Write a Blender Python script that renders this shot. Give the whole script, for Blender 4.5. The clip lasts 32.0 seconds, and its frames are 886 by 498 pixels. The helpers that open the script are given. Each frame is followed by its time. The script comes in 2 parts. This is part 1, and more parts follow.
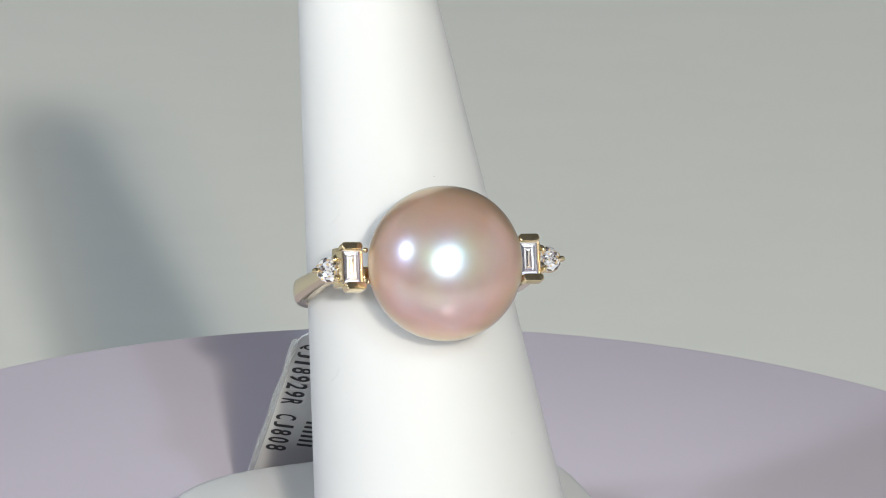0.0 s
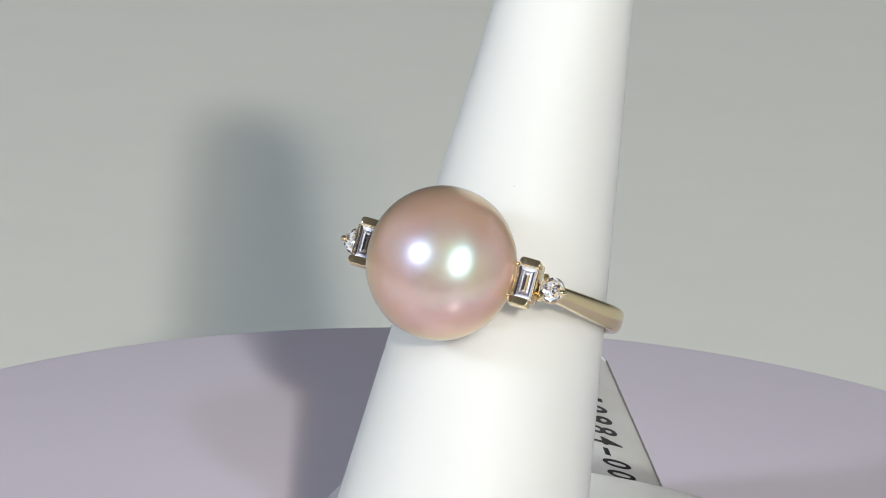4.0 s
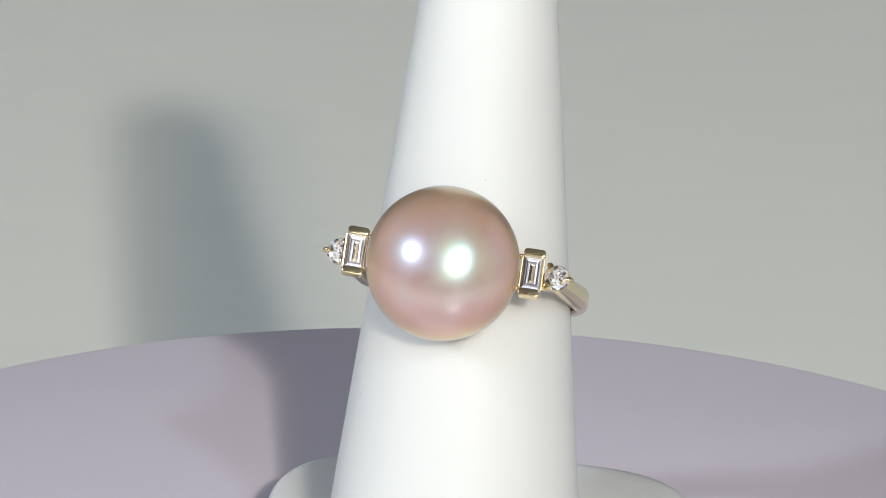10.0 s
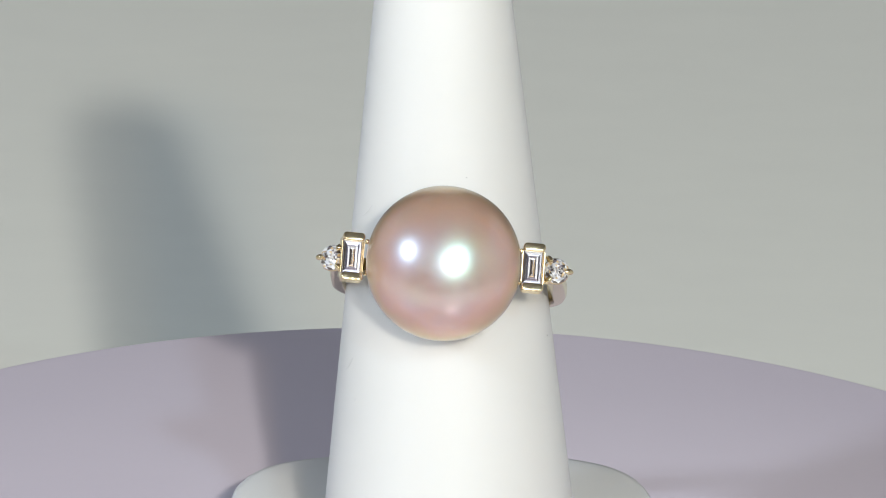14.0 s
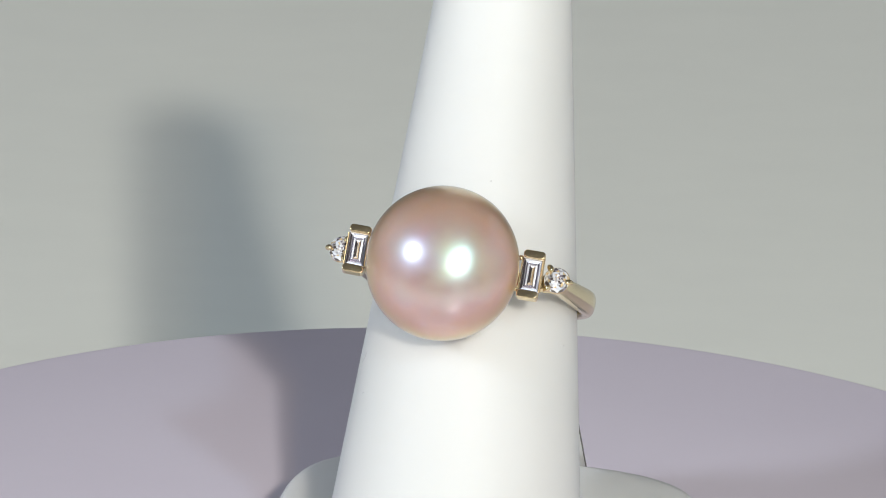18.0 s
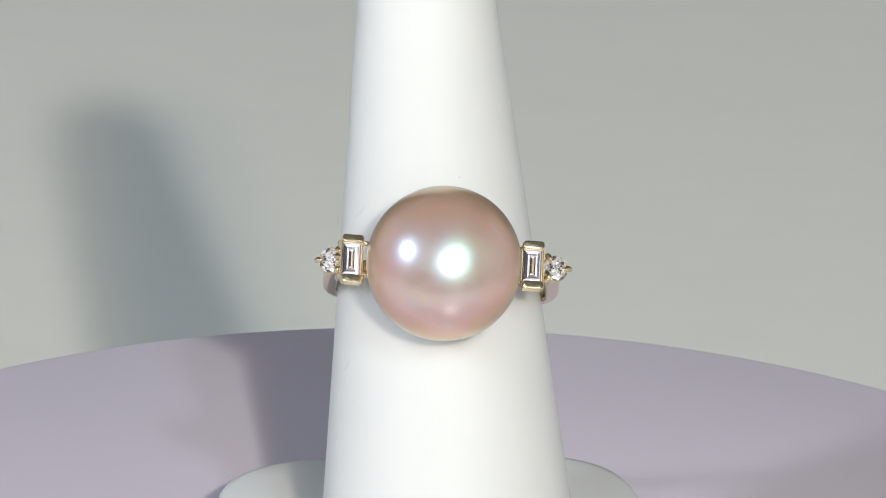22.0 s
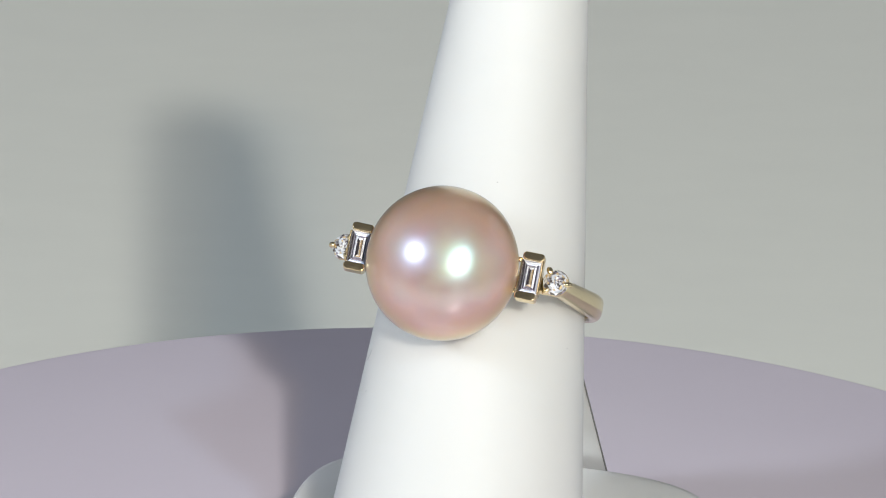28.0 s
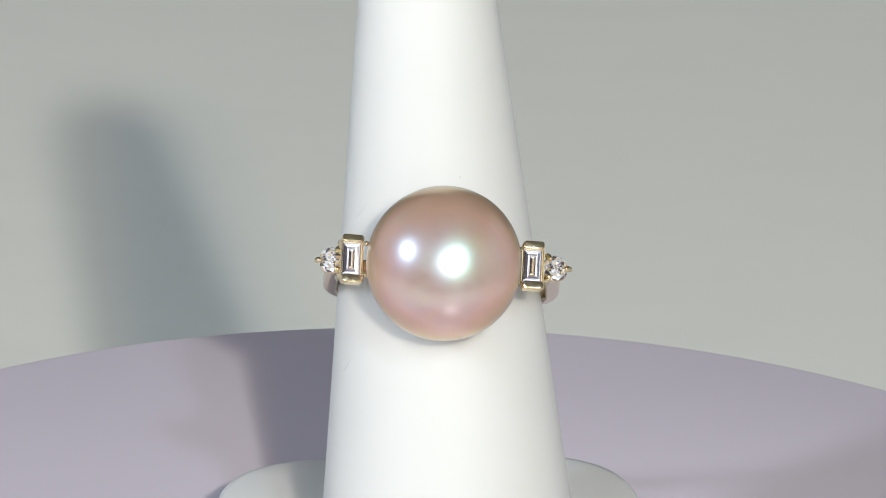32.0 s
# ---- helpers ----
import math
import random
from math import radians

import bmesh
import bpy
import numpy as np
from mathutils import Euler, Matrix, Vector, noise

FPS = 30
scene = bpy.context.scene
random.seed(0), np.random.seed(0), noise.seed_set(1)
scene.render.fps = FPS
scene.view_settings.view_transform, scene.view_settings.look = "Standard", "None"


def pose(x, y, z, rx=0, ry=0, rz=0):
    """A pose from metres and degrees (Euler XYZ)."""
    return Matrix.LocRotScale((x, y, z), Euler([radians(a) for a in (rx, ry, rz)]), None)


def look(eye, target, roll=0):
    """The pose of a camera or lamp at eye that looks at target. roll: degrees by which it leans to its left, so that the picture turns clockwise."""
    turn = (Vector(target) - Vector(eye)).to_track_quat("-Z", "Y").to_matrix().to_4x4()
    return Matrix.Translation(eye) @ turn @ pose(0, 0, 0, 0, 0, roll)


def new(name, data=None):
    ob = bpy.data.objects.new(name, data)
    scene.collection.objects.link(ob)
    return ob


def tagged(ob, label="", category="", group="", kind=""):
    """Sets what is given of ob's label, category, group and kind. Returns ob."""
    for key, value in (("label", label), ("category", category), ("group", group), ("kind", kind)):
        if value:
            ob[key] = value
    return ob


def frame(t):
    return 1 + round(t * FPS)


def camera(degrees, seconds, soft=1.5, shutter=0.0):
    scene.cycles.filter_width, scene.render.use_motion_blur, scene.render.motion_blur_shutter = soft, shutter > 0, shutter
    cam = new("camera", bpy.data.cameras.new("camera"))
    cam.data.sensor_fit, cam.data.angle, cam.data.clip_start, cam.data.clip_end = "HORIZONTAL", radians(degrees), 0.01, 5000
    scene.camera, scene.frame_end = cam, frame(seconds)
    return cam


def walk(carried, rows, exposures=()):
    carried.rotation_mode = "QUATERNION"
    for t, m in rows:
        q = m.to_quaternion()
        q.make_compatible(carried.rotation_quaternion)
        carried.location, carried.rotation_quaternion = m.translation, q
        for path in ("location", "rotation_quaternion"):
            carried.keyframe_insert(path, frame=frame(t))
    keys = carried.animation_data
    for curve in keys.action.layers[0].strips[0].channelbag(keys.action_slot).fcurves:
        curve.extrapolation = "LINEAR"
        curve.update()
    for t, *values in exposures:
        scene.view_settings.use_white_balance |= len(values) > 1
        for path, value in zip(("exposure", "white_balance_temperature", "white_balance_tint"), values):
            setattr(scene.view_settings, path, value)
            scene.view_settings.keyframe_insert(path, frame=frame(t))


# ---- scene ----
MM = 0.001
ZP = 0.85            # height of the pearl's centre over the room's floor
DISC = -37.4         # top of the turntable, in mm from the pearl's centre
TABLE = -87.5        # table top, in mm from the pearl's centre


def at(x, y, z):
    """World place of a point given in millimetres from the pearl on the turning axis."""
    return Vector((x * MM, y * MM, z * MM + ZP))


# the camera stands still on a tripod, with a long lens
cam = camera(4.489, 32.0, soft=1.0)
EYE = Matrix.Translation(at(-0.1135, -840.78, 362.88)) @ Matrix((
    (0.99971518, -0.02386525, 0.0, 0),
    (0.00943346, 0.39516772, -0.91856055, 0),
    (0.02192167, 0.91829893, 0.3952803, 0),
    (0, 0, 0, 1)))
EYE = Matrix.LocRotScale(EYE.translation, EYE.to_quaternion(), None)
walk(cam, [(0.0, EYE), (32.0, EYE)])

# ---- light: a key lamp with two bulbs and two smaller studio lamps in front, plus added unseen fills ----
world = bpy.data.worlds.new("studio_dark")
world.use_nodes = True
world.node_tree.nodes["Background"].inputs["Color"].default_value = (0.5, 0.52, 0.55, 1)
world.node_tree.nodes["Background"].inputs["Strength"].default_value = 0.02
scene.world = world


def lamp(name, az, el, dist, size, watts, colour, aim=(0, 10, -15)):
    data = bpy.data.lights.new(name, "AREA")
    data.shape, data.size, data.energy, data.color = "DISK", size, watts, colour
    ob = new(name, data)
    a, e = radians(az), radians(el)
    eye = Vector((math.sin(a) * math.cos(e), -math.cos(a) * math.cos(e), math.sin(e))) * dist + Vector((0, 0, ZP))
    ob.matrix_world = look(eye, at(*aim))
    return ob


lamp("key_lamp", 8.95, 27.8, 1.526, 0.046, 18.0, (0.98, 0.955, 0.89))
lamp("warm_key_lamp", 7.2, 27.8, 1.526, 0.05, 5.4, (1.0, 0.79, 0.52))
lamp("side_lamp", -55, 30.5, 1.2, 0.14, 6.8, (0.79, 0.885, 1.0))
lamp("second_lamp", 16.6, 37, 1.5, 0.08, 5.6, (0.64, 0.85, 1.0))
# dim overhead fill, added to lift the shadows; no such lamp is known
ceil = bpy.data.lights.new("overhead_fill", "AREA")
ceil.shape, ceil.size, ceil.size_y, ceil.energy, ceil.color = "RECTANGLE", 3.2, 3.6, 1.8, (0.92, 0.93, 0.98)
ceil_ob = new("overhead_fill", ceil)
ceil_ob.matrix_world = look((0.0, -0.1, 2.46), (0.0, -0.1, 0.0))
# broad unseen fills by both side walls, added to brighten shade and rims
for soft_name, soft_x, soft_watts in (("left_fill_light", -1.72, 6.8), ("right_fill_light", 1.72, 8.4)):
    soft_data = bpy.data.lights.new(soft_name, "AREA")
    soft_data.shape, soft_data.size, soft_data.size_y, soft_data.energy, soft_data.color = "RECTANGLE", 3.2, 2.0, soft_watts, (0.87, 0.92, 0.98)
    new(soft_name, soft_data).matrix_world = look((soft_x, 0.1, 1.25), (0.0, 0.1, 0.95))
scene.view_settings.exposure = 0.0


# ---- materials ----
def material(name, colour, rough=0.5, metal=0.0, **more):
    m = bpy.data.materials.new(name)
    m.use_nodes = True
    b = m.node_tree.nodes["Principled BSDF"]
    b.inputs["Base Color"].default_value = (*colour, 1)
    b.inputs["Roughness"].default_value = rough
    b.inputs["Metallic"].default_value = metal
    for key, value in more.items():
        b.inputs[key.replace("_", " ")].default_value = value
    return m


def link(m, a, out, b, into):
    m.node_tree.links.new(a.outputs[out], b.inputs[into])


def node(m, kind, **props):
    n = m.node_tree.nodes.new(kind)
    for key, value in props.items():
        n.inputs[key.replace("_", " ")].default_value = value
    return n


def vary(m, c1, c2, scale, stretch=(1, 1, 1), detail=4.0, low=0.35, high=0.65):
    """Base colour wandering between two tones by object-space noise."""
    t = m.node_tree.nodes.new("ShaderNodeTexCoord")
    mp = m.node_tree.nodes.new("ShaderNodeMapping")
    mp.inputs["Scale"].default_value = stretch
    nz = node(m, "ShaderNodeTexNoise", Scale=scale, Detail=detail)
    rp = m.node_tree.nodes.new("ShaderNodeValToRGB")
    rp.color_ramp.elements[0].position, rp.color_ramp.elements[0].color = low, (*c1, 1)
    rp.color_ramp.elements[1].position, rp.color_ramp.elements[1].color = high, (*c2, 1)
    link(m, t, "Object", mp, "Vector")
    link(m, mp, "Vector", nz, "Vector")
    link(m, nz, "Fac", rp, "Fac")
    link(m, rp, "Color", m.node_tree.nodes["Principled BSDF"], "Base Color")
    return nz


def grain(m, scale, strength, distance, stretch=(1, 1, 1), detail=3.0):
    """Fine relief by object-space noise."""
    t = m.node_tree.nodes.new("ShaderNodeTexCoord")
    mp = m.node_tree.nodes.new("ShaderNodeMapping")
    mp.inputs["Scale"].default_value = stretch
    nz = node(m, "ShaderNodeTexNoise", Scale=scale, Detail=detail)
    bp = node(m, "ShaderNodeBump", Strength=strength, Distance=distance)
    link(m, t, "Object", mp, "Vector")
    link(m, mp, "Vector", nz, "Vector")
    link(m, nz, "Fac", bp, "Height")
    link(m, bp, "Normal", m.node_tree.nodes["Principled BSDF"], "Normal")


M_TABLE = material("grey_painted_board", (0.7, 0.71, 0.66), 0.55)
vary(M_TABLE, (0.688, 0.692, 0.645), (0.704, 0.708, 0.659), 190, (0.5, 1, 1), 8.0, 0.3, 0.7)
grain(M_TABLE, 260, 0.05, 0.0004, (0.15, 1, 1))
M_DISC = material("lilac_plastic", (0.5, 0.465, 0.56), 0.28)
vary(M_DISC, (0.578, 0.527, 0.604), (0.604, 0.552, 0.628), 30)
grain(M_DISC, 900, 0.06, 0.0002)
M_BODY = material("dark_plastic", (0.05, 0.05, 0.055), 0.5)
M_WHITE = material("white_acrylic", (0.62, 0.63, 0.62), 0.6, Subsurface_Weight=0.8, Subsurface_Radius=(1.0, 1.0, 1.0), Subsurface_Scale=0.007)
vary(M_WHITE, (0.595, 0.60, 0.595), (0.62, 0.622, 0.617), 60)
grain(M_WHITE, 500, 0.05, 0.0002)
M_GOLD = material("yellow_gold", (0.81, 0.67, 0.42), 0.16, 1.0)
grain(M_GOLD, 900, 0.04, 0.0001)
M_BAR = material("satin_gold", (0.83, 0.68, 0.43), 0.16, 1.0)
grain(M_BAR, 2600, 0.35, 0.0001)
M_STONE = material("painted_sparkle_stone", (0.9, 0.92, 0.95), 0.05, 0.5, IOR=2.2)
# each facet's tone is painted in place of the reflections inside the stone
tones = M_STONE.node_tree.nodes.new("ShaderNodeValToRGB")
tones.color_ramp.interpolation = "CONSTANT"
for place, tone in ((0.0, (0.12, 0.10, 0.09)), (0.14, (0.94, 0.96, 1.0)), (0.4, (0.5, 0.5, 0.54)), (0.52, (0.86, 0.9, 1.0)), (0.64, (0.30, 0.26, 0.32)), (0.74, (0.98, 0.98, 0.97)), (0.84, (0.80, 0.60, 0.34))):
    stop = tones.color_ramp.elements.new(place) if place else tones.color_ramp.elements[0]
    stop.color = (*tone, 1)
tones.color_ramp.elements.remove(tones.color_ramp.elements[-1])
link(M_STONE, node(M_STONE, "ShaderNodeNewGeometry"), "Random Per Island", tones, "Fac")
link(M_STONE, tones, "Color", M_STONE.node_tree.nodes["Principled BSDF"], "Base Color")
# dark colour stands in for facets that send no light back
M_DARK_FACET = material("dark_reflection_facet", (0.10, 0.095, 0.14), 0.03, 0.4, IOR=2.2)
M_PANE = material("clear_facet", (1.0, 1.0, 1.0), 0.05, 0.0, IOR=2.0, Transmission_Weight=1.0)
M_PEARL = material("pearl_nacre", (0.50, 0.35, 0.26), 0.42, 0.0, IOR=2.5, Subsurface_Weight=1.0, Subsurface_Radius=(1.0, 0.8, 0.65), Subsurface_Scale=0.008, Coat_Weight=1.0, Coat_Roughness=0.27, Coat_IOR=2.6, Thin_Film_IOR=1.33)
vary(M_PEARL, (0.405, 0.268, 0.180), (0.44, 0.292, 0.198), 260)
film_where = M_PEARL.node_tree.nodes.new("ShaderNodeTexCoord")
film_noise = node(M_PEARL, "ShaderNodeTexNoise", Scale=260.0, Detail=1.5)
film_range = node(M_PEARL, "ShaderNodeMapRange", From_Min=0.3, From_Max=0.7, To_Min=337.0, To_Max=373.0)
link(M_PEARL, film_where, "Object", film_noise, "Vector")
link(M_PEARL, film_noise, "Fac", film_range, "Value")
link(M_PEARL, film_range, "Result", M_PEARL.node_tree.nodes["Principled BSDF"], "Thin Film Thickness")
M_PAPER = material("tag_paper", (0.64, 0.645, 0.645), 0.6)
vary(M_PAPER, (0.62, 0.625, 0.625), (0.66, 0.665, 0.665), 300)
M_INK = material("black_ink", (0.02, 0.02, 0.022), 0.5)
M_FILM = material("clear_film", (0.9, 0.93, 0.93), 0.12, 0.0, Transmission_Weight=0.75, IOR=1.4)
M_WALL = material("studio_wall_paint", (0.16, 0.16, 0.165), 0.8)
vary(M_WALL, (0.15, 0.15, 0.155), (0.17, 0.17, 0.175), 3)
M_FLOOR = material("studio_floor", (0.09, 0.085, 0.08), 0.6)
vary(M_FLOOR, (0.08, 0.076, 0.07), (0.10, 0.095, 0.09), 4)
M_STEEL = material("table_leg_steel", (0.3, 0.3, 0.31), 0.4, 1.0)

# ---- building helpers; meshes are written in millimetres ----
BASES = {}


def thing(name, label, category, base=(0, 0, 0), group=""):
    ob = new(name)
    ob.empty_display_size = 0.01
    ob.location = at(*base)
    BASES[ob.name] = Vector(base)
    return tagged(ob, label, category, group)


def part(name, bm, mat, parent, label="", smooth=True, sharp=35):
    root = parent.parent if parent.parent else parent
    base = BASES[root.name]
    me = bpy.data.meshes.new(name)
    bm.normal_update()
    for e in bm.edges:
        if len(e.link_faces) == 2 and e.calc_face_angle() > radians(sharp):
            e.smooth = False
    for v in bm.verts:
        v.co = (v.co - base) * MM
    for f in bm.faces:
        f.smooth = smooth
    bm.to_mesh(me)
    bm.free()
    for each in mat if isinstance(mat, tuple) else (mat,):
        me.materials.append(each)
    ob = new(name, me)
    ob.parent = parent
    return tagged(ob, label)


def loft(rows, closed=True, caps=True):
    """A skin over rows of points; each row is a ring."""
    bm = bmesh.new()
    vs = [[bm.verts.new(p) for p in row] for row in rows]
    n = len(rows[0])
    for a, b in zip(vs, vs[1:]):
        for i in range(n if closed else n - 1):
            j = (i + 1) % n
            bm.faces.new((a[i], a[j], b[j], b[i]))
    if caps and closed:
        bm.faces.new(vs[0][::-1])
        bm.faces.new(vs[-1])
    bmesh.ops.recalc_face_normals(bm, faces=bm.faces)
    return bm


def lathe(profile, n=96, centre=(0, 0, 0)):
    """A turned body from (radius, z) pairs."""
    c = Vector(centre)
    rows = [[c + Vector((r * math.cos(2 * math.pi * i / n), r * math.sin(2 * math.pi * i / n), z)) for i in range(n)]
            for r, z in profile]
    return loft(rows)


def box(cx, cy, cz, sx, sy, sz, bevel=0.0, seg=2, m=None):
    bm = bmesh.new()
    bmesh.ops.create_cube(bm, size=1.0)
    bmesh.ops.scale(bm, vec=(sx, sy, sz), verts=bm.verts)
    if bevel:
        bmesh.ops.bevel(bm, geom=list(bm.edges), offset=bevel, segments=seg, profile=0.5, affect="EDGES")
    bmesh.ops.translate(bm, vec=(cx, cy, cz), verts=bm.verts)
    if m:
        bmesh.ops.transform(bm, matrix=m, verts=bm.verts)
    return bm


def ball(p, r, m=None, u=16, v=10):
    bm = bmesh.new()
    bmesh.ops.create_uvsphere(bm, u_segments=u, v_segments=v, radius=r)
    if m:
        bmesh.ops.transform(bm, matrix=m, verts=bm.verts)
    bmesh.ops.translate(bm, vec=p, verts=bm.verts)
    return bm


def structure(name, lo, hi, mat, label):
    """A slab of the room, from corner to corner in metres."""
    bm = bmesh.new()
    bmesh.ops.create_cube(bm, size=1.0)
    bmesh.ops.scale(bm, vec=[b - a for a, b in zip(lo, hi)], verts=bm.verts)
    bmesh.ops.translate(bm, vec=[(a + b) / 2 for a, b in zip(lo, hi)], verts=bm.verts)
    me = bpy.data.meshes.new(name)
    bm.to_mesh(me)
    bm.free()
    me.materials.append(mat)
    return tagged(new(name, me), label, kind="structure")


# ---- the room ----
structure("floor", (-1.8, -2.2, -0.05), (1.8, 2.0, 0.0), M_FLOOR, "dark studio floor")
structure("ceiling", (-1.8, -2.2, 2.5), (1.8, 2.0, 2.55), M_WALL, "grey studio ceiling")
structure("wall_north", (-1.8, 2.0, 0.0), (1.8, 2.1, 2.5), M_WALL, "plain grey studio wall")
structure("wall_south", (-1.8, -2.3, 0.0), (1.8, -2.2, 2.5), M_WALL, "plain grey studio wall")
structure("wall_east", (1.8, -2.2, 0.0), (1.9, 2.0, 2.5), M_WALL, "plain grey studio wall")
structure("wall_west", (-1.9, -2.2, 0.0), (-1.8, 2.0, 2.5), M_WALL, "plain grey studio wall")

# ---- the table ----
table = thing("table", "wide table with a pale grey painted top", "table", (0, 0, -ZP * 1000))
part("tabletop", box(0, 150, TABLE - 12, 1500, 1300, 24, 3), M_TABLE, table, "pale grey painted board with faint brushed streaks")
for sx in (-700, 700):
    for sy in (-450, 750):
        part("leg", box(sx, sy, (-ZP * 1000 + TABLE - 24) / 2, 45, 45, ZP * 1000 + TABLE - 24, 3), M_STEEL, table)

# ---- the turntable ----
turntable = thing("turntable", "round lilac display turntable turning to and fro", "turntable", (0, 0, TABLE))
R_DISC = 72.05
part("body", lathe([(56, TABLE), (58, TABLE + 2), (58, DISC - 11), (56, DISC - 9)]), M_BODY, turntable, "dark plastic motor housing")
edge = [(0.5, DISC - 8.5), (R_DISC - 1.4, DISC - 8.5), (R_DISC - 0.4, DISC - 8.1), (R_DISC, DISC - 7.2), (R_DISC, DISC - 0.35)]
edge += [(R_DISC - 0.35 + math.cos(a) * 0.35, DISC - 0.35 + math.sin(a) * 0.35) for a in (radians(22), radians(45), radians(68))]
edge += [(R_DISC - 0.35, DISC), (40, DISC), (0.5, DISC)]
platform = part("platform", lathe(edge, 240), M_DISC, turntable, "smooth lilac plastic disc")

# ---- the ring display: a leaning white finger on a rounded block ----
CONE_AT, CONE_LEAN = Vector((0.903, 16.108, 0)), Vector((-0.0066, 0.5643, 1))
R0, RS = 7.350, -0.1237     # radius where the axis meets the pearl's height, and its change per mm of height
TIP = 21.8
AX = CONE_LEAN.normalized()
CU = AX.cross(Vector((1, 0, 0))).normalized()
CV = AX.cross(CU)


def axis_at(z):
    return CONE_AT + CONE_LEAN * z


display = thing("ring_display", "white acrylic finger-shaped ring display leaning back on a rounded block", "ring display", (0, 0, DISC))
rows = []
N = 128
zb = DISC + 1.0
for k in range(9):          # from a level foot to a square section
    f = k / 8
    row = []
    for i in range(N):
        a = 2 * math.pi * i / N
        d = CU * math.cos(a) + CV * math.sin(a)
        top = axis_at(-18) + d * (R0 + RS * -18)
        apex = axis_at(-R0 / RS)
        g = top - apex
        foot = apex + g * ((zb - apex.z) / g.z)
        row.append(foot.lerp(top, f))
    rows.append(row)
DOME = TIP - 4.6            # the rounded end begins here
for z in [-14, -10, -6, -2, 2, 6, 10, 14, DOME]:
    rows.append([axis_at(z) + (CU * math.cos(2 * math.pi * i / N) + CV * math.sin(2 * math.pi * i / N)) * (R0 + RS * z) for i in range(N)])
re = R0 + RS * DOME
rd = re * 0.97
for k in range(1, 9):
    a = math.pi / 2 * k / 8
    r = re - rd + rd * math.cos(a)
    rows.append([axis_at(DOME) + AX * (rd * math.sin(a)) + (CU * math.cos(2 * math.pi * i / N) + CV * math.sin(2 * math.pi * i / N)) * r for i in range(N)])
part("finger", loft(rows), M_WHITE, display, "tapered white finger with a rounded end")


def on_finger(z, a, lift=0.015):
    """A point on the finger's skin at a height along its axis and an angle round it."""
    d = CU * math.cos(radians(a)) + CV * math.sin(radians(a))
    return axis_at(z) + d * (R0 + RS * z + lift)


def scuff(points, w):
    """A hair-thin curved mark lying on the finger."""
    rows = []
    for z, a in points:
        c = on_finger(z, a)
        n = (c - axis_at(z)).normalized()
        t = AX.cross(n).normalized()
        s = (AX + t).normalized() * w
        rows.append([c - s, c + n * w * 0.5, c + s, c - n * w * 0.5])
    part("scuff_mark", loft(rows), M_SCUFF, display, "fine grey scratch")


M_SCUFF = material("grey_scuff", (0.45, 0.45, 0.455), 0.7)
scuff([(-2.62, 115.5), (-2.45, 119), (-2.2, 122.5), (-1.95, 125)], 0.03)
scuff([(-13.6, 110), (-13.5, 113), (-13.25, 115.5), (-12.9, 117)], 0.03)
scuff([(-15.95, 122.3), (-15.9, 123)], 0.06)
scuff([(-19.27, -154), (-19.2, -153.4)], 0.06)
scuff([(-11.32, -113.6), (-11.25, -113)], 0.06)
scuff([(-0.33, -170.3), (-0.28, -169.6), (-0.33, -169.1)], 0.05)

rows = []
FOOT = -30.4
for inset, z in ((0.8, DISC), (0.0, DISC + 0.8), (0.0, FOOT - 0.9), (0.12, FOOT - 0.45), (0.4, FOOT - 0.12), (0.9, FOOT), (6.0, FOOT + 0.02)):
    row = []
    for i in range(160):
        a = 2 * math.pi * i / 160
        c, s = math.cos(a), math.sin(a)
        w, b = 17.9 - inset, (13.6 if s > 0 else 29.0) - inset
        n = 3.4 if s > 0 else 2.6
        row.append(Vector((1.55 + w * math.copysign(abs(c) ** (2 / n), c), 16.2 + b * math.copysign(abs(s) ** (2 / n), s), z)))
    rows.append(row)
part("base_block", loft(rows), M_WHITE, display, "low white block with rounded corners")

# ---- the ring, in its own frame: along the band, towards the viewer, up the finger ----
YAW, BETA = radians(8), radians(34.0)
E1 = Vector((math.cos(YAW), -math.sin(YAW), 0))
E2 = Vector((math.sin(YAW) * math.cos(BETA), math.cos(YAW) * math.cos(BETA), -math.sin(BETA)))
E3 = Vector((math.sin(YAW) * math.sin(BETA), math.cos(YAW) * math.sin(BETA), math.cos(BETA)))
RC = Vector((0.84, 11.71, -7.49)) + E1 * 0.70 - E3 * 0.5
RING = Matrix(((E1.x, -E2.x, E3.x, RC.x), (E1.y, -E2.y, E3.y, RC.y), (E1.z, -E2.z, E3.z, RC.z), (0, 0, 0, 1)))   # (along, out, up)

ring = thing("ring", "yellow gold ring with a large pink pearl and small clear stones", "ring", (0, 0, 0))


def sweep(path, sections):
    """A band along path points (in the ring's frame), each with its own half height, half thickness."""
    rows = []
    for i, (p, (hh, ht)) in enumerate(zip(path, sections)):
        a, b = path[max(i - 1, 0)], path[min(i + 1, len(path) - 1)]
        t = (b - a).normalized()
        up = Vector((0, 0, 1))
        side = t.cross(up).normalized()
        row = []
        for k in range(20):
            an = 2 * math.pi * k / 20
            c, s = math.cos(an), math.sin(an)
            q = 0.9 if c * side.dot(Vector((p.x, p.y, 0))) > 0 else 0.35      # domed outside, flat inside
            row.append(RING @ (p + side * (ht * math.copysign(abs(c) ** q, c)) + up * (hh * math.copysign(abs(s) ** 0.7, s))))
        rows.append(row)
    return loft(rows)


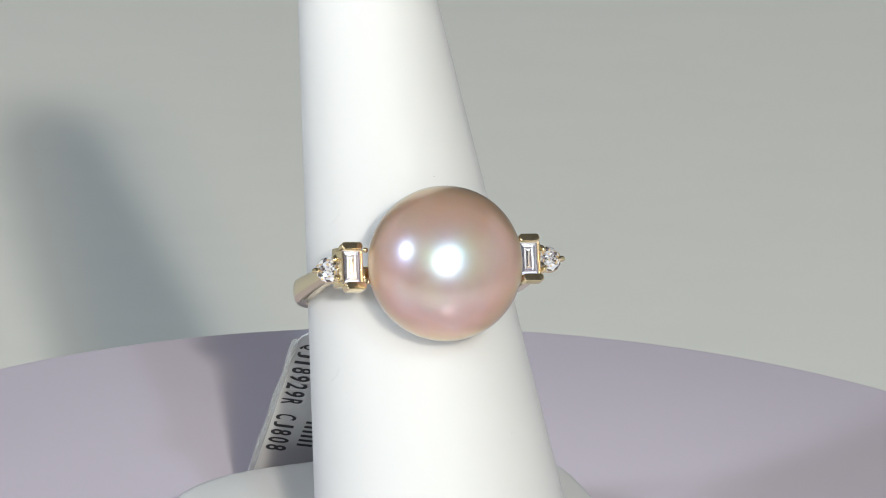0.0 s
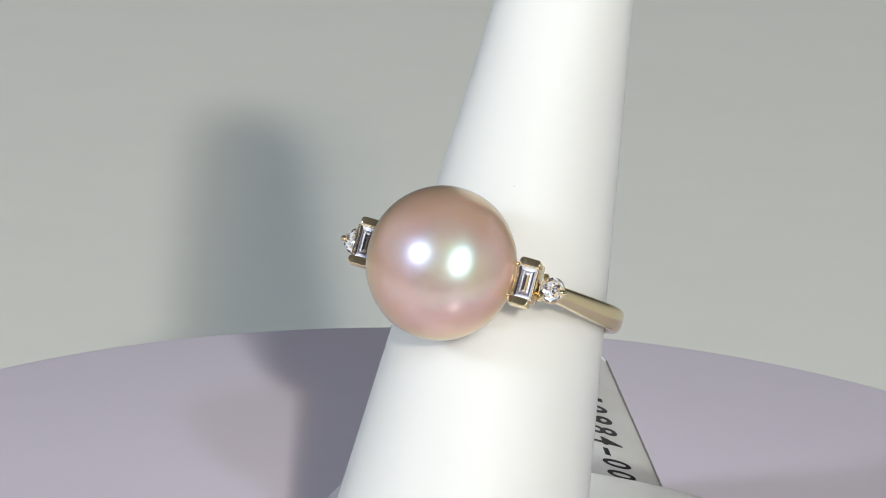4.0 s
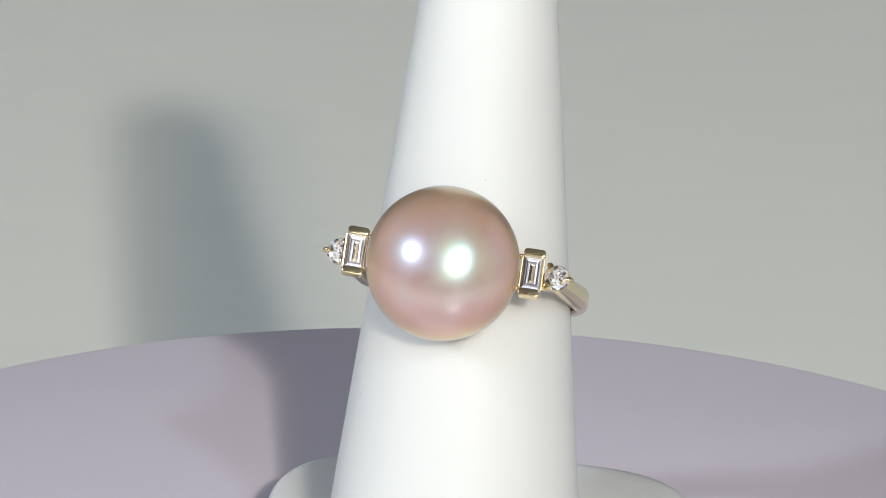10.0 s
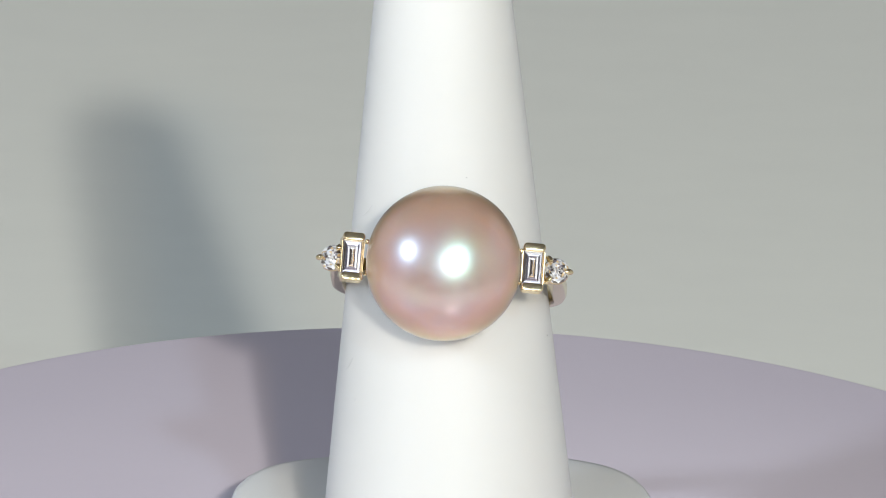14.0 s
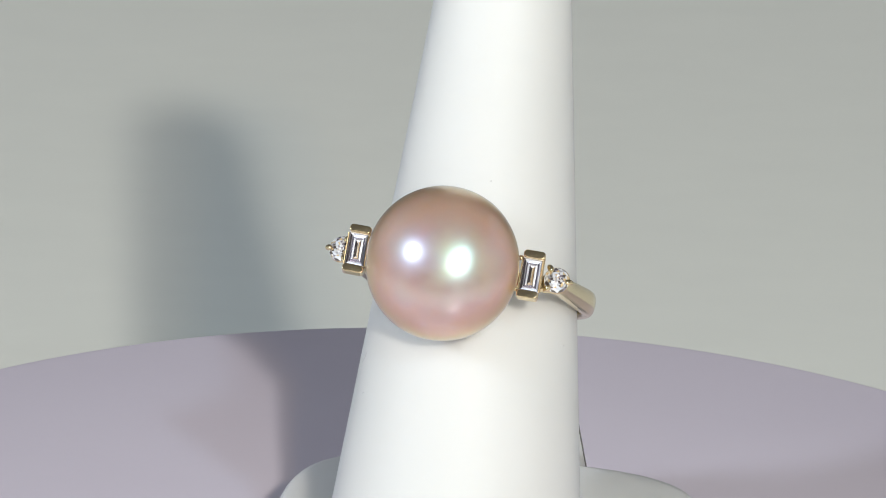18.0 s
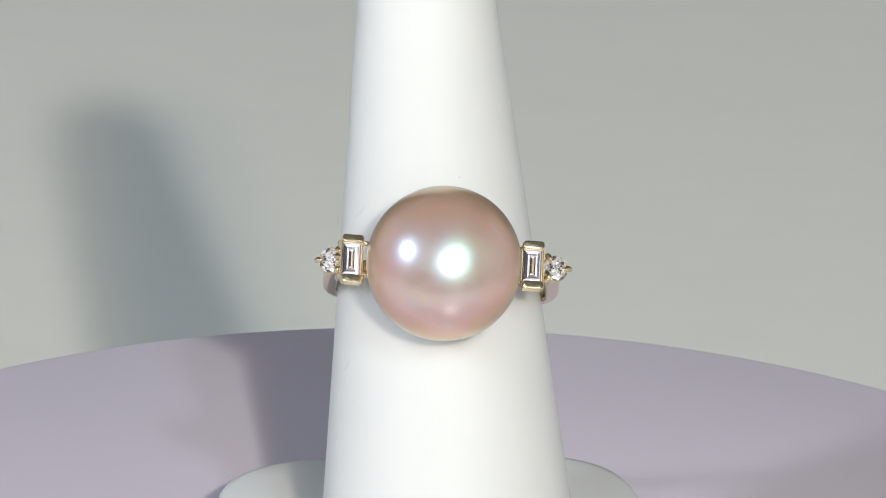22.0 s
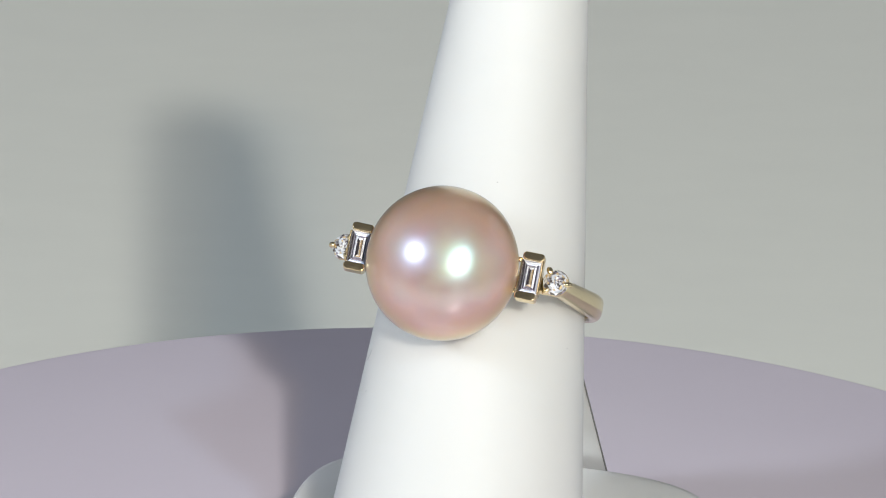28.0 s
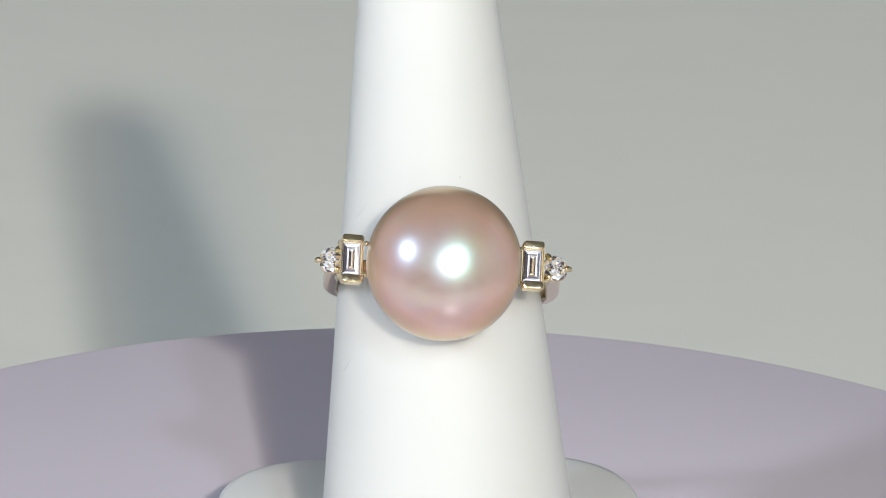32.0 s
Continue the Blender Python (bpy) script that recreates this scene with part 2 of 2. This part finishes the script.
def shank_at(along, out):
    """The band lies square to the finger, a little flatter than the head."""
    return Vector((along - 0.38 * (1 - out / 11.3) if out > 0 else along - 0.38, out, 0.2 + 0.062 * (11.3 - out)))


path, secs = [], []
RB = 9.1
for k in range(10):
    f = k / 9
    path.append(shank_at(8.7 + 0.4 * math.sin(f * math.pi / 2), 11.3 * (1 - f)))
    secs.append((0.72 + 0.28 * f, 0.62))
for k in range(1, 40):
    a = math.pi * k / 40
    path.append(shank_at(RB * math.cos(a), -RB * math.sin(a)))
    secs.append((1.0, 0.55))
for k in range(10):
    f = k / 9
    path.append(shank_at(-9.1 + 0.4 * (1 - math.cos(f * math.pi / 2)), 11.3 * f))
    secs.append((1.0 - 0.28 * f, 0.62))
shank = part("shank", sweep(path, secs), M_GOLD, ring, "polished yellow gold band")
part("gallery", box(0, 10.6, 0, 17.6, 1.0, 1.3, 0.3, 3, RING), M_GOLD, ring)
bm = lathe([(0.9, -6.6), (1.6, -6.4), (2.6, -5.75), (2.9, -5.4), (2.3, -5.5), (1.0, -6.1)], 32)
CUP = RING @ Matrix.Translation((0, 15.0, 0)) @ Matrix.Rotation(radians(-90), 4, "X")
bmesh.ops.transform(bm, matrix=CUP, verts=bm.verts)
part("pearl_cup", bm, M_GOLD, ring)

bm = bmesh.new()
bmesh.ops.create_uvsphere(bm, u_segments=96, v_segments=64, radius=6.31)
for v in bm.verts:
    v.co.y *= 0.86 * (1 - 0.051 * (v.co.y / 6.31) ** 2)      # a button pearl, flatter in front
    v.co *= 1 + 0.004 * noise.noise(v.co * 0.25)
bmesh.ops.transform(bm, matrix=Matrix.Translation((-0.05, -0.459, 0)) @ Matrix.Rotation(radians(-9), 4, "Z") @ Matrix.Rotation(radians(-28), 4, "X"), verts=bm.verts)
part("pearl", bm, M_PEARL, ring, "large round pink-peach pearl with a soft lustre")


def facets(bm):
    """Parts all faces along their edges, so that each facet is an island of its own."""
    bmesh.ops.split_edges(bm, edges=list(bm.edges))
    return bm


def baguette(cx, w, h, top):
    """A step-cut stone in the ring's frame: mitred steps going round and round towards a keel."""
    bm = bmesh.new()
    loops = []
    for inset, drop in ((0.0, 0.34), (0.02, 0.14), (0.12, 0.10), (0.16, 0.26), (0.28, 0.12), (0.34, 0.28), (0.44, 0.13), (0.50, 0.24), (0.60, 0.12), (0.68, 0.28), (0.78, 0.14), (w / 2 - 0.01, 0.24)):
        loops.append([bm.verts.new((cx + sx * (w / 2 - inset), top - drop, sz * (h / 2 - inset))) for sx, sz in ((-1, -1), (1, -1), (1, 1), (-1, 1))])
    # some long steps take the dark material, painting the stone's dark reflections
    for a, b in zip(loops, loops[1:]):
        for i in range(4):
            j = (i + 1) % 4
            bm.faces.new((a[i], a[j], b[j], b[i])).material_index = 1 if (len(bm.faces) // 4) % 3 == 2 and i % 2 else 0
    bm.faces.new(loops[-1])
    under = [bm.verts.new((cx + sx * 0.2 * w, top - 1.2, sz * 0.3 * h)) for sx, sz in ((-1, -1), (1, -1), (1, 1), (-1, 1))]
    for i in range(4):
        j = (i + 1) % 4
        bm.faces.new((loops[0][j], loops[0][i], under[i], under[j]))
    bm.faces.new(under[::-1])
    bmesh.ops.recalc_face_normals(bm, faces=bm.faces)
    return facets(bm)


def pill(cx, cz, h0, h1, w, d, r):
    """A small upright bar with rounded corners and a flat, softly edged face, in the ring's frame."""
    rows = []
    bevel = [(0.13 * (1 - math.cos(radians(11.25 * k))), h1 - 0.13 * (1 - math.sin(radians(11.25 * k)))) for k in range(9)]
    for inset, h in [(0.0, h0)] + bevel:
        row = []
        for qx, qz, a0 in ((1, 1, 0), (-1, 1, 90), (-1, -1, 180), (1, -1, 270)):
            for k in range(10):
                a = radians(a0 + 10 * k)
                row.append(Vector((cx + qx * (w / 2 - r) + (r - inset) * math.cos(a), h, cz + qz * (d / 2 - r) + (r - inset) * math.sin(a))))
        rows.append(row)
    return loft(rows)


def brilliant(c, r, seed):
    """A round stone with tiers of small, slightly uneven facets."""
    rnd = random.Random(seed)
    rows = []
    for rad, d, off in ((0.08, -0.75, 0), (0.55, -0.45, 1), (1.0, -0.06, 0), (1.0, 0.02, 0), (0.84, 0.15, 1), (0.66, 0.20, 0), (0.48, 0.28, 1), (0.30, 0.22, 0), (0.12, 0.28, 1)):
        jit = 0.09 if d > 0.05 else 0.0
        rows.append([Vector((c[0] + r * rad * math.cos(math.pi / 14 * (2 * i + off)), c[1] + r * (d + rnd.uniform(-jit, jit)),
                             c[2] + r * rad * math.sin(math.pi / 14 * (2 * i + off)))) for i in range(14)])
    bm = loft(rows)
    bmesh.ops.triangulate(bm, faces=bm.faces)
    return facets(bm)


def claw(m, angle, reach, out):
    """A drop-shaped gold claw leaning over a round stone's edge; m is the stone's frame."""
    a = radians(angle)
    turn = m.to_3x3().to_4x4() @ Matrix.Rotation(-a, 4, "Y") @ Matrix.Rotation(radians(-32), 4, "Z") @ Matrix.Diagonal((0.42, 0.26, 0.25, 1))
    return ball(m @ Vector((math.cos(a) * reach, out, math.sin(a) * reach)), 1.0, turn)


def put(bm, m):
    bmesh.ops.transform(bm, matrix=m, verts=bm.verts)
    return bm


for side in (-1, 1):
    HEAD = RING @ Matrix.Translation((0, -0.21 * side, 0.14))
    # table facets catch the key lamp when the ring faces it squarely
    az, el = radians(4.45 if side > 0 else 7.45), radians(25.6)
    want = Vector((math.sin(az) * math.cos(el), -math.cos(az) * math.cos(el), math.sin(el)))
    have = -E2
    pivot = HEAD @ Vector((side * 7.33, 13.6, 0))
    SET = Matrix.Translation(pivot) @ have.rotation_difference(want).to_matrix().to_4x4() @ Matrix.Translation(-pivot) @ HEAD
    bar_el = radians(38.5)
    bar_out = Vector((math.sin(az) * math.cos(bar_el), -math.cos(az) * math.cos(bar_el), math.sin(bar_el)))
    BARS = Matrix.Translation(pivot) @ have.rotation_difference(bar_out).to_matrix().to_4x4() @ Matrix.Translation(-pivot) @ HEAD
    ROUND = HEAD @ Matrix.Translation((side * 9.13, 12.08, 0.1)) @ Matrix.Rotation(radians(-13 * side), 4, "Z")
    setting = part("side_setting", box(side * 7.33, 11.9, 0, 1.45, 2.2, 3.3, 0.2, 2, SET), M_GOLD, ring, "gold half-bezel setting")
    for sx in (-1, 1):
        part("channel_wall", box(side * 7.33 + sx * 0.89, 12.85, 0, 0.09, 1.1, 2.62, 0.02, 1, SET), M_GOLD, setting)
    for s in (-1, 1):
        part("bezel_bar", put(pill(side * 7.33, s * 1.68, 12.95, 13.87, 1.8, 0.68, 0.31), BARS), M_BAR, setting, sharp=12)
        part("inner_prong", ball(HEAD @ Vector((side * 6.25, 13.55, s * 1.3)), 0.22), M_GOLD, setting)
        part("claw", claw(ROUND, s * (90 + side * 37), 1.08, 0.18), M_GOLD, setting)
    part("stone", put(baguette(side * 7.33, 1.68, 2.74, 13.43), SET), (M_STONE, M_DARK_FACET), setting, "step-cut clear baguette stone", smooth=False)
    pane = part("table_facet", box(side * 7.33, 13.4, 0, 1.56, 0.06, 2.56, 0.02, 1, SET), M_PANE, setting, "flat clear facet", smooth=False)
    pane.visible_shadow = False
    part("stone", put(brilliant((0, 0, 0), 1.04, 7 + side), ROUND), M_STONE, setting, "round brilliant-cut clear stone", smooth=False)
    part("claw", claw(ROUND, 0 if side > 0 else 180, 1.02, 0.12), M_GOLD, setting)
    bm = lathe([(0.45, -1.5), (0.7, -1.4), (1.1, -0.25), (1.0, -0.12), (0.6, -1.2)], 24)
    part("collet", put(bm, ROUND @ Matrix.Rotation(radians(-90), 4, "X")), M_GOLD, setting)

# ---- the paper tag hanging behind the finger ----
tag = thing("price_tag", "white paper jewellery tag with black print hanging behind the finger", "price tag", (0, 0, DISC))
K, TAG_YAW = 0.80, -0.12
TAG_OUT = Vector((TAG_YAW, -1, -K)).normalized()


def tag_point(x, z, lift=0.0):
    """A point on the leaning tag; lift is towards the viewer."""
    return Vector((x, 26.55 + TAG_YAW * x - K * (z + 24), z)) + TAG_OUT * lift


def tag_edges(z):
    f = (z + 13) / -20.0
    return -6.15 + 1.0 * f, 7.38 + 0.34 * f


def bow(x, z):
    l, r = tag_edges(z)
    k = max(0.0, min(1.0, (x - l) / (r - l)))
    return 0.15 * math.sin(k * math.pi)


zs = [-13.4, -13.7, -14.3, -15.4, -18, -22, -26, -30, -34, DISC + 0.4]
bm = bmesh.new()
grid = []
for z in zs:
    l, r = tag_edges(z)
    cut = {-13.4: 2.0, -13.7: 1.2, -14.3: 0.5}.get(z, 0.0)
    l, r = l + cut, r - cut * 0.8
    grid.append([bm.verts.new(tag_point(l + (r - l) * k / 8, z, bow(l + (r - l) * k / 8, z))) for k in range(9)])
for a, b in zip(grid, grid[1:]):
    for i in range(8):
        bm.faces.new((a[i], b[i], b[i + 1], a[i + 1]))
geom = bmesh.ops.extrude_face_region(bm, geom=list(bm.faces))
bmesh.ops.translate(bm, vec=TAG_OUT * -0.14, verts=[v for v in geom["geom"] if isinstance(v, bmesh.types.BMVert)])
bmesh.ops.recalc_face_normals(bm, faces=bm.faces)
paper = part("paper", bm, M_PAPER, tag)


def glyph(char):
    """A letter's mesh, made as narrow as thermal print: one unit high and wide."""
    cu = bpy.data.curves.new("print", "FONT")
    cu.body, cu.size, cu.offset = char, 1.0, 0.022
    ob = new("print", cu)
    me = bpy.data.meshes.new_from_object(ob.evaluated_get(bpy.context.evaluated_depsgraph_get()))
    bpy.data.objects.remove(ob)
    bpy.data.curves.remove(cu)
    xs, ys = [v.co.x for v in me.vertices], [v.co.y for v in me.vertices]
    wide = max(max(xs) - min(xs), 0.3)
    low, tall = (min(ys), max(ys) - min(ys)) if char not in "-" else (0.0, 0.7)
    mid = (max(xs) + min(xs)) / 2
    for v in me.vertices:
        v.co.x, v.co.y = (v.co.x - mid) / wide, (v.co.y - low) / tall
    return me


def print_line(text, x, z0, z1, height, parent, slant, skew, fill=0.7):
    """A line of evenly spaced print running down the tag from z0 to z1, its letters' feet to the left."""
    step = (z1 - z0) / len(text)
    bm = bmesh.new()
    for i, char in enumerate(text):
        if char == " ":
            continue
        me = glyph(char)
        first = len(bm.verts)
        bm.from_mesh(me)
        bpy.data.meshes.remove(me)
        bm.verts.ensure_lookup_table()
        for v in bm.verts[first:]:
            zz = z0 + (i + 0.5 + v.co.x * fill) * step
            xx = x + v.co.y * height + (zz - z0) * slant
            zz -= v.co.y * height * skew
            v.co = tag_point(xx, zz, bow(xx, zz) + 0.03)
    return part("print", bm, M_INK, parent, smooth=False)


print_line("QJ18929R CJ808", -5.5, -15.0, -30.1, 1.85, paper, -0.055, 0.25)
print_line("0984-00", 2.87, -21.2, -32.0, 2.62, paper, 0.0, 0.07)


def print_bar(x, z, w, d, parent, skew):
    """A short bar for print that cannot be read."""
    bm = bmesh.new()
    vs = []
    for dx, dz in ((0, 0), (w, -skew * w), (w, -skew * w - d), (0, -d)):
        vs.append(bm.verts.new(tag_point(x + dx, z + dz, bow(x + dx, z + dz) + 0.03)))
    bm.faces.new(vs[::-1])
    return part("print_bar", bm, M_INK, parent, smooth=False)


for i in range(3):
    print_bar(2.9, -17.2 - 1.58 * i, 2.5, 0.5, paper, 0.07)
for i in range(6):
    print_bar(-2.1, -26.2 - 0.62 * i, 1.4, 0.3, paper, 0.25)

# strip along the tag's cut edge, coloured dark in place of its shade
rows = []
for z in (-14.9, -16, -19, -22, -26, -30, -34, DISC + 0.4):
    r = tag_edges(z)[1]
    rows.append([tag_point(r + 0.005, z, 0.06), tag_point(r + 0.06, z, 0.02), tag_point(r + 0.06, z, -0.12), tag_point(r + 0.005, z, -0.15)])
part("shaded_edge_strip", loft(rows), material("tag_edge_shade", (0.16, 0.155, 0.15), 0.6), tag, "dark strip painted as the edge's shade")

# clear film that stands out past the paper's edge
rows = []
for z in (-14.3, -15, -16, -19, -22, -25, -28, -31, -34, DISC + 0.4):
    l, r = tag_edges(z)
    w = 0.30 + 0.10 * math.sin(z * 1.1)
    rows.append([tag_point(l + 0.25, z, 0.10), tag_point(l - w, z, 0.16), tag_point(l - w, z, 0.22), tag_point(l + 0.25, z, 0.18)])
part("film", loft(rows), M_FILM, tag, "clear laminated plastic edge")

# ---- turning to and fro ----
TURNS = [-0.02, 3.855, 7.685, 11.59, 15.435, 19.31, 23.12, 27.0, 30.86, 34.7]
SWING, MIDDLE = 20.99, 1.86


def angle(t):
    for i, (a, b) in enumerate(zip(TURNS, TURNS[1:])):
        if a <= t <= b:
            u = (t - a) / (b - a)
            s = (2 * u - 1) * (1 if i % 2 == 0 else -1)
            return MIDDLE + SWING * s
    return MIDDLE - SWING


def motions():
    times = sorted({round(k * 0.2, 3) for k in range(161)})
    for ob in (platform, display, ring, tag):
        p = ob.location.copy()
        walk(ob, [(t, pose(p.x, p.y, p.z, 0, 0, -angle(t))) for t in times])


motions()
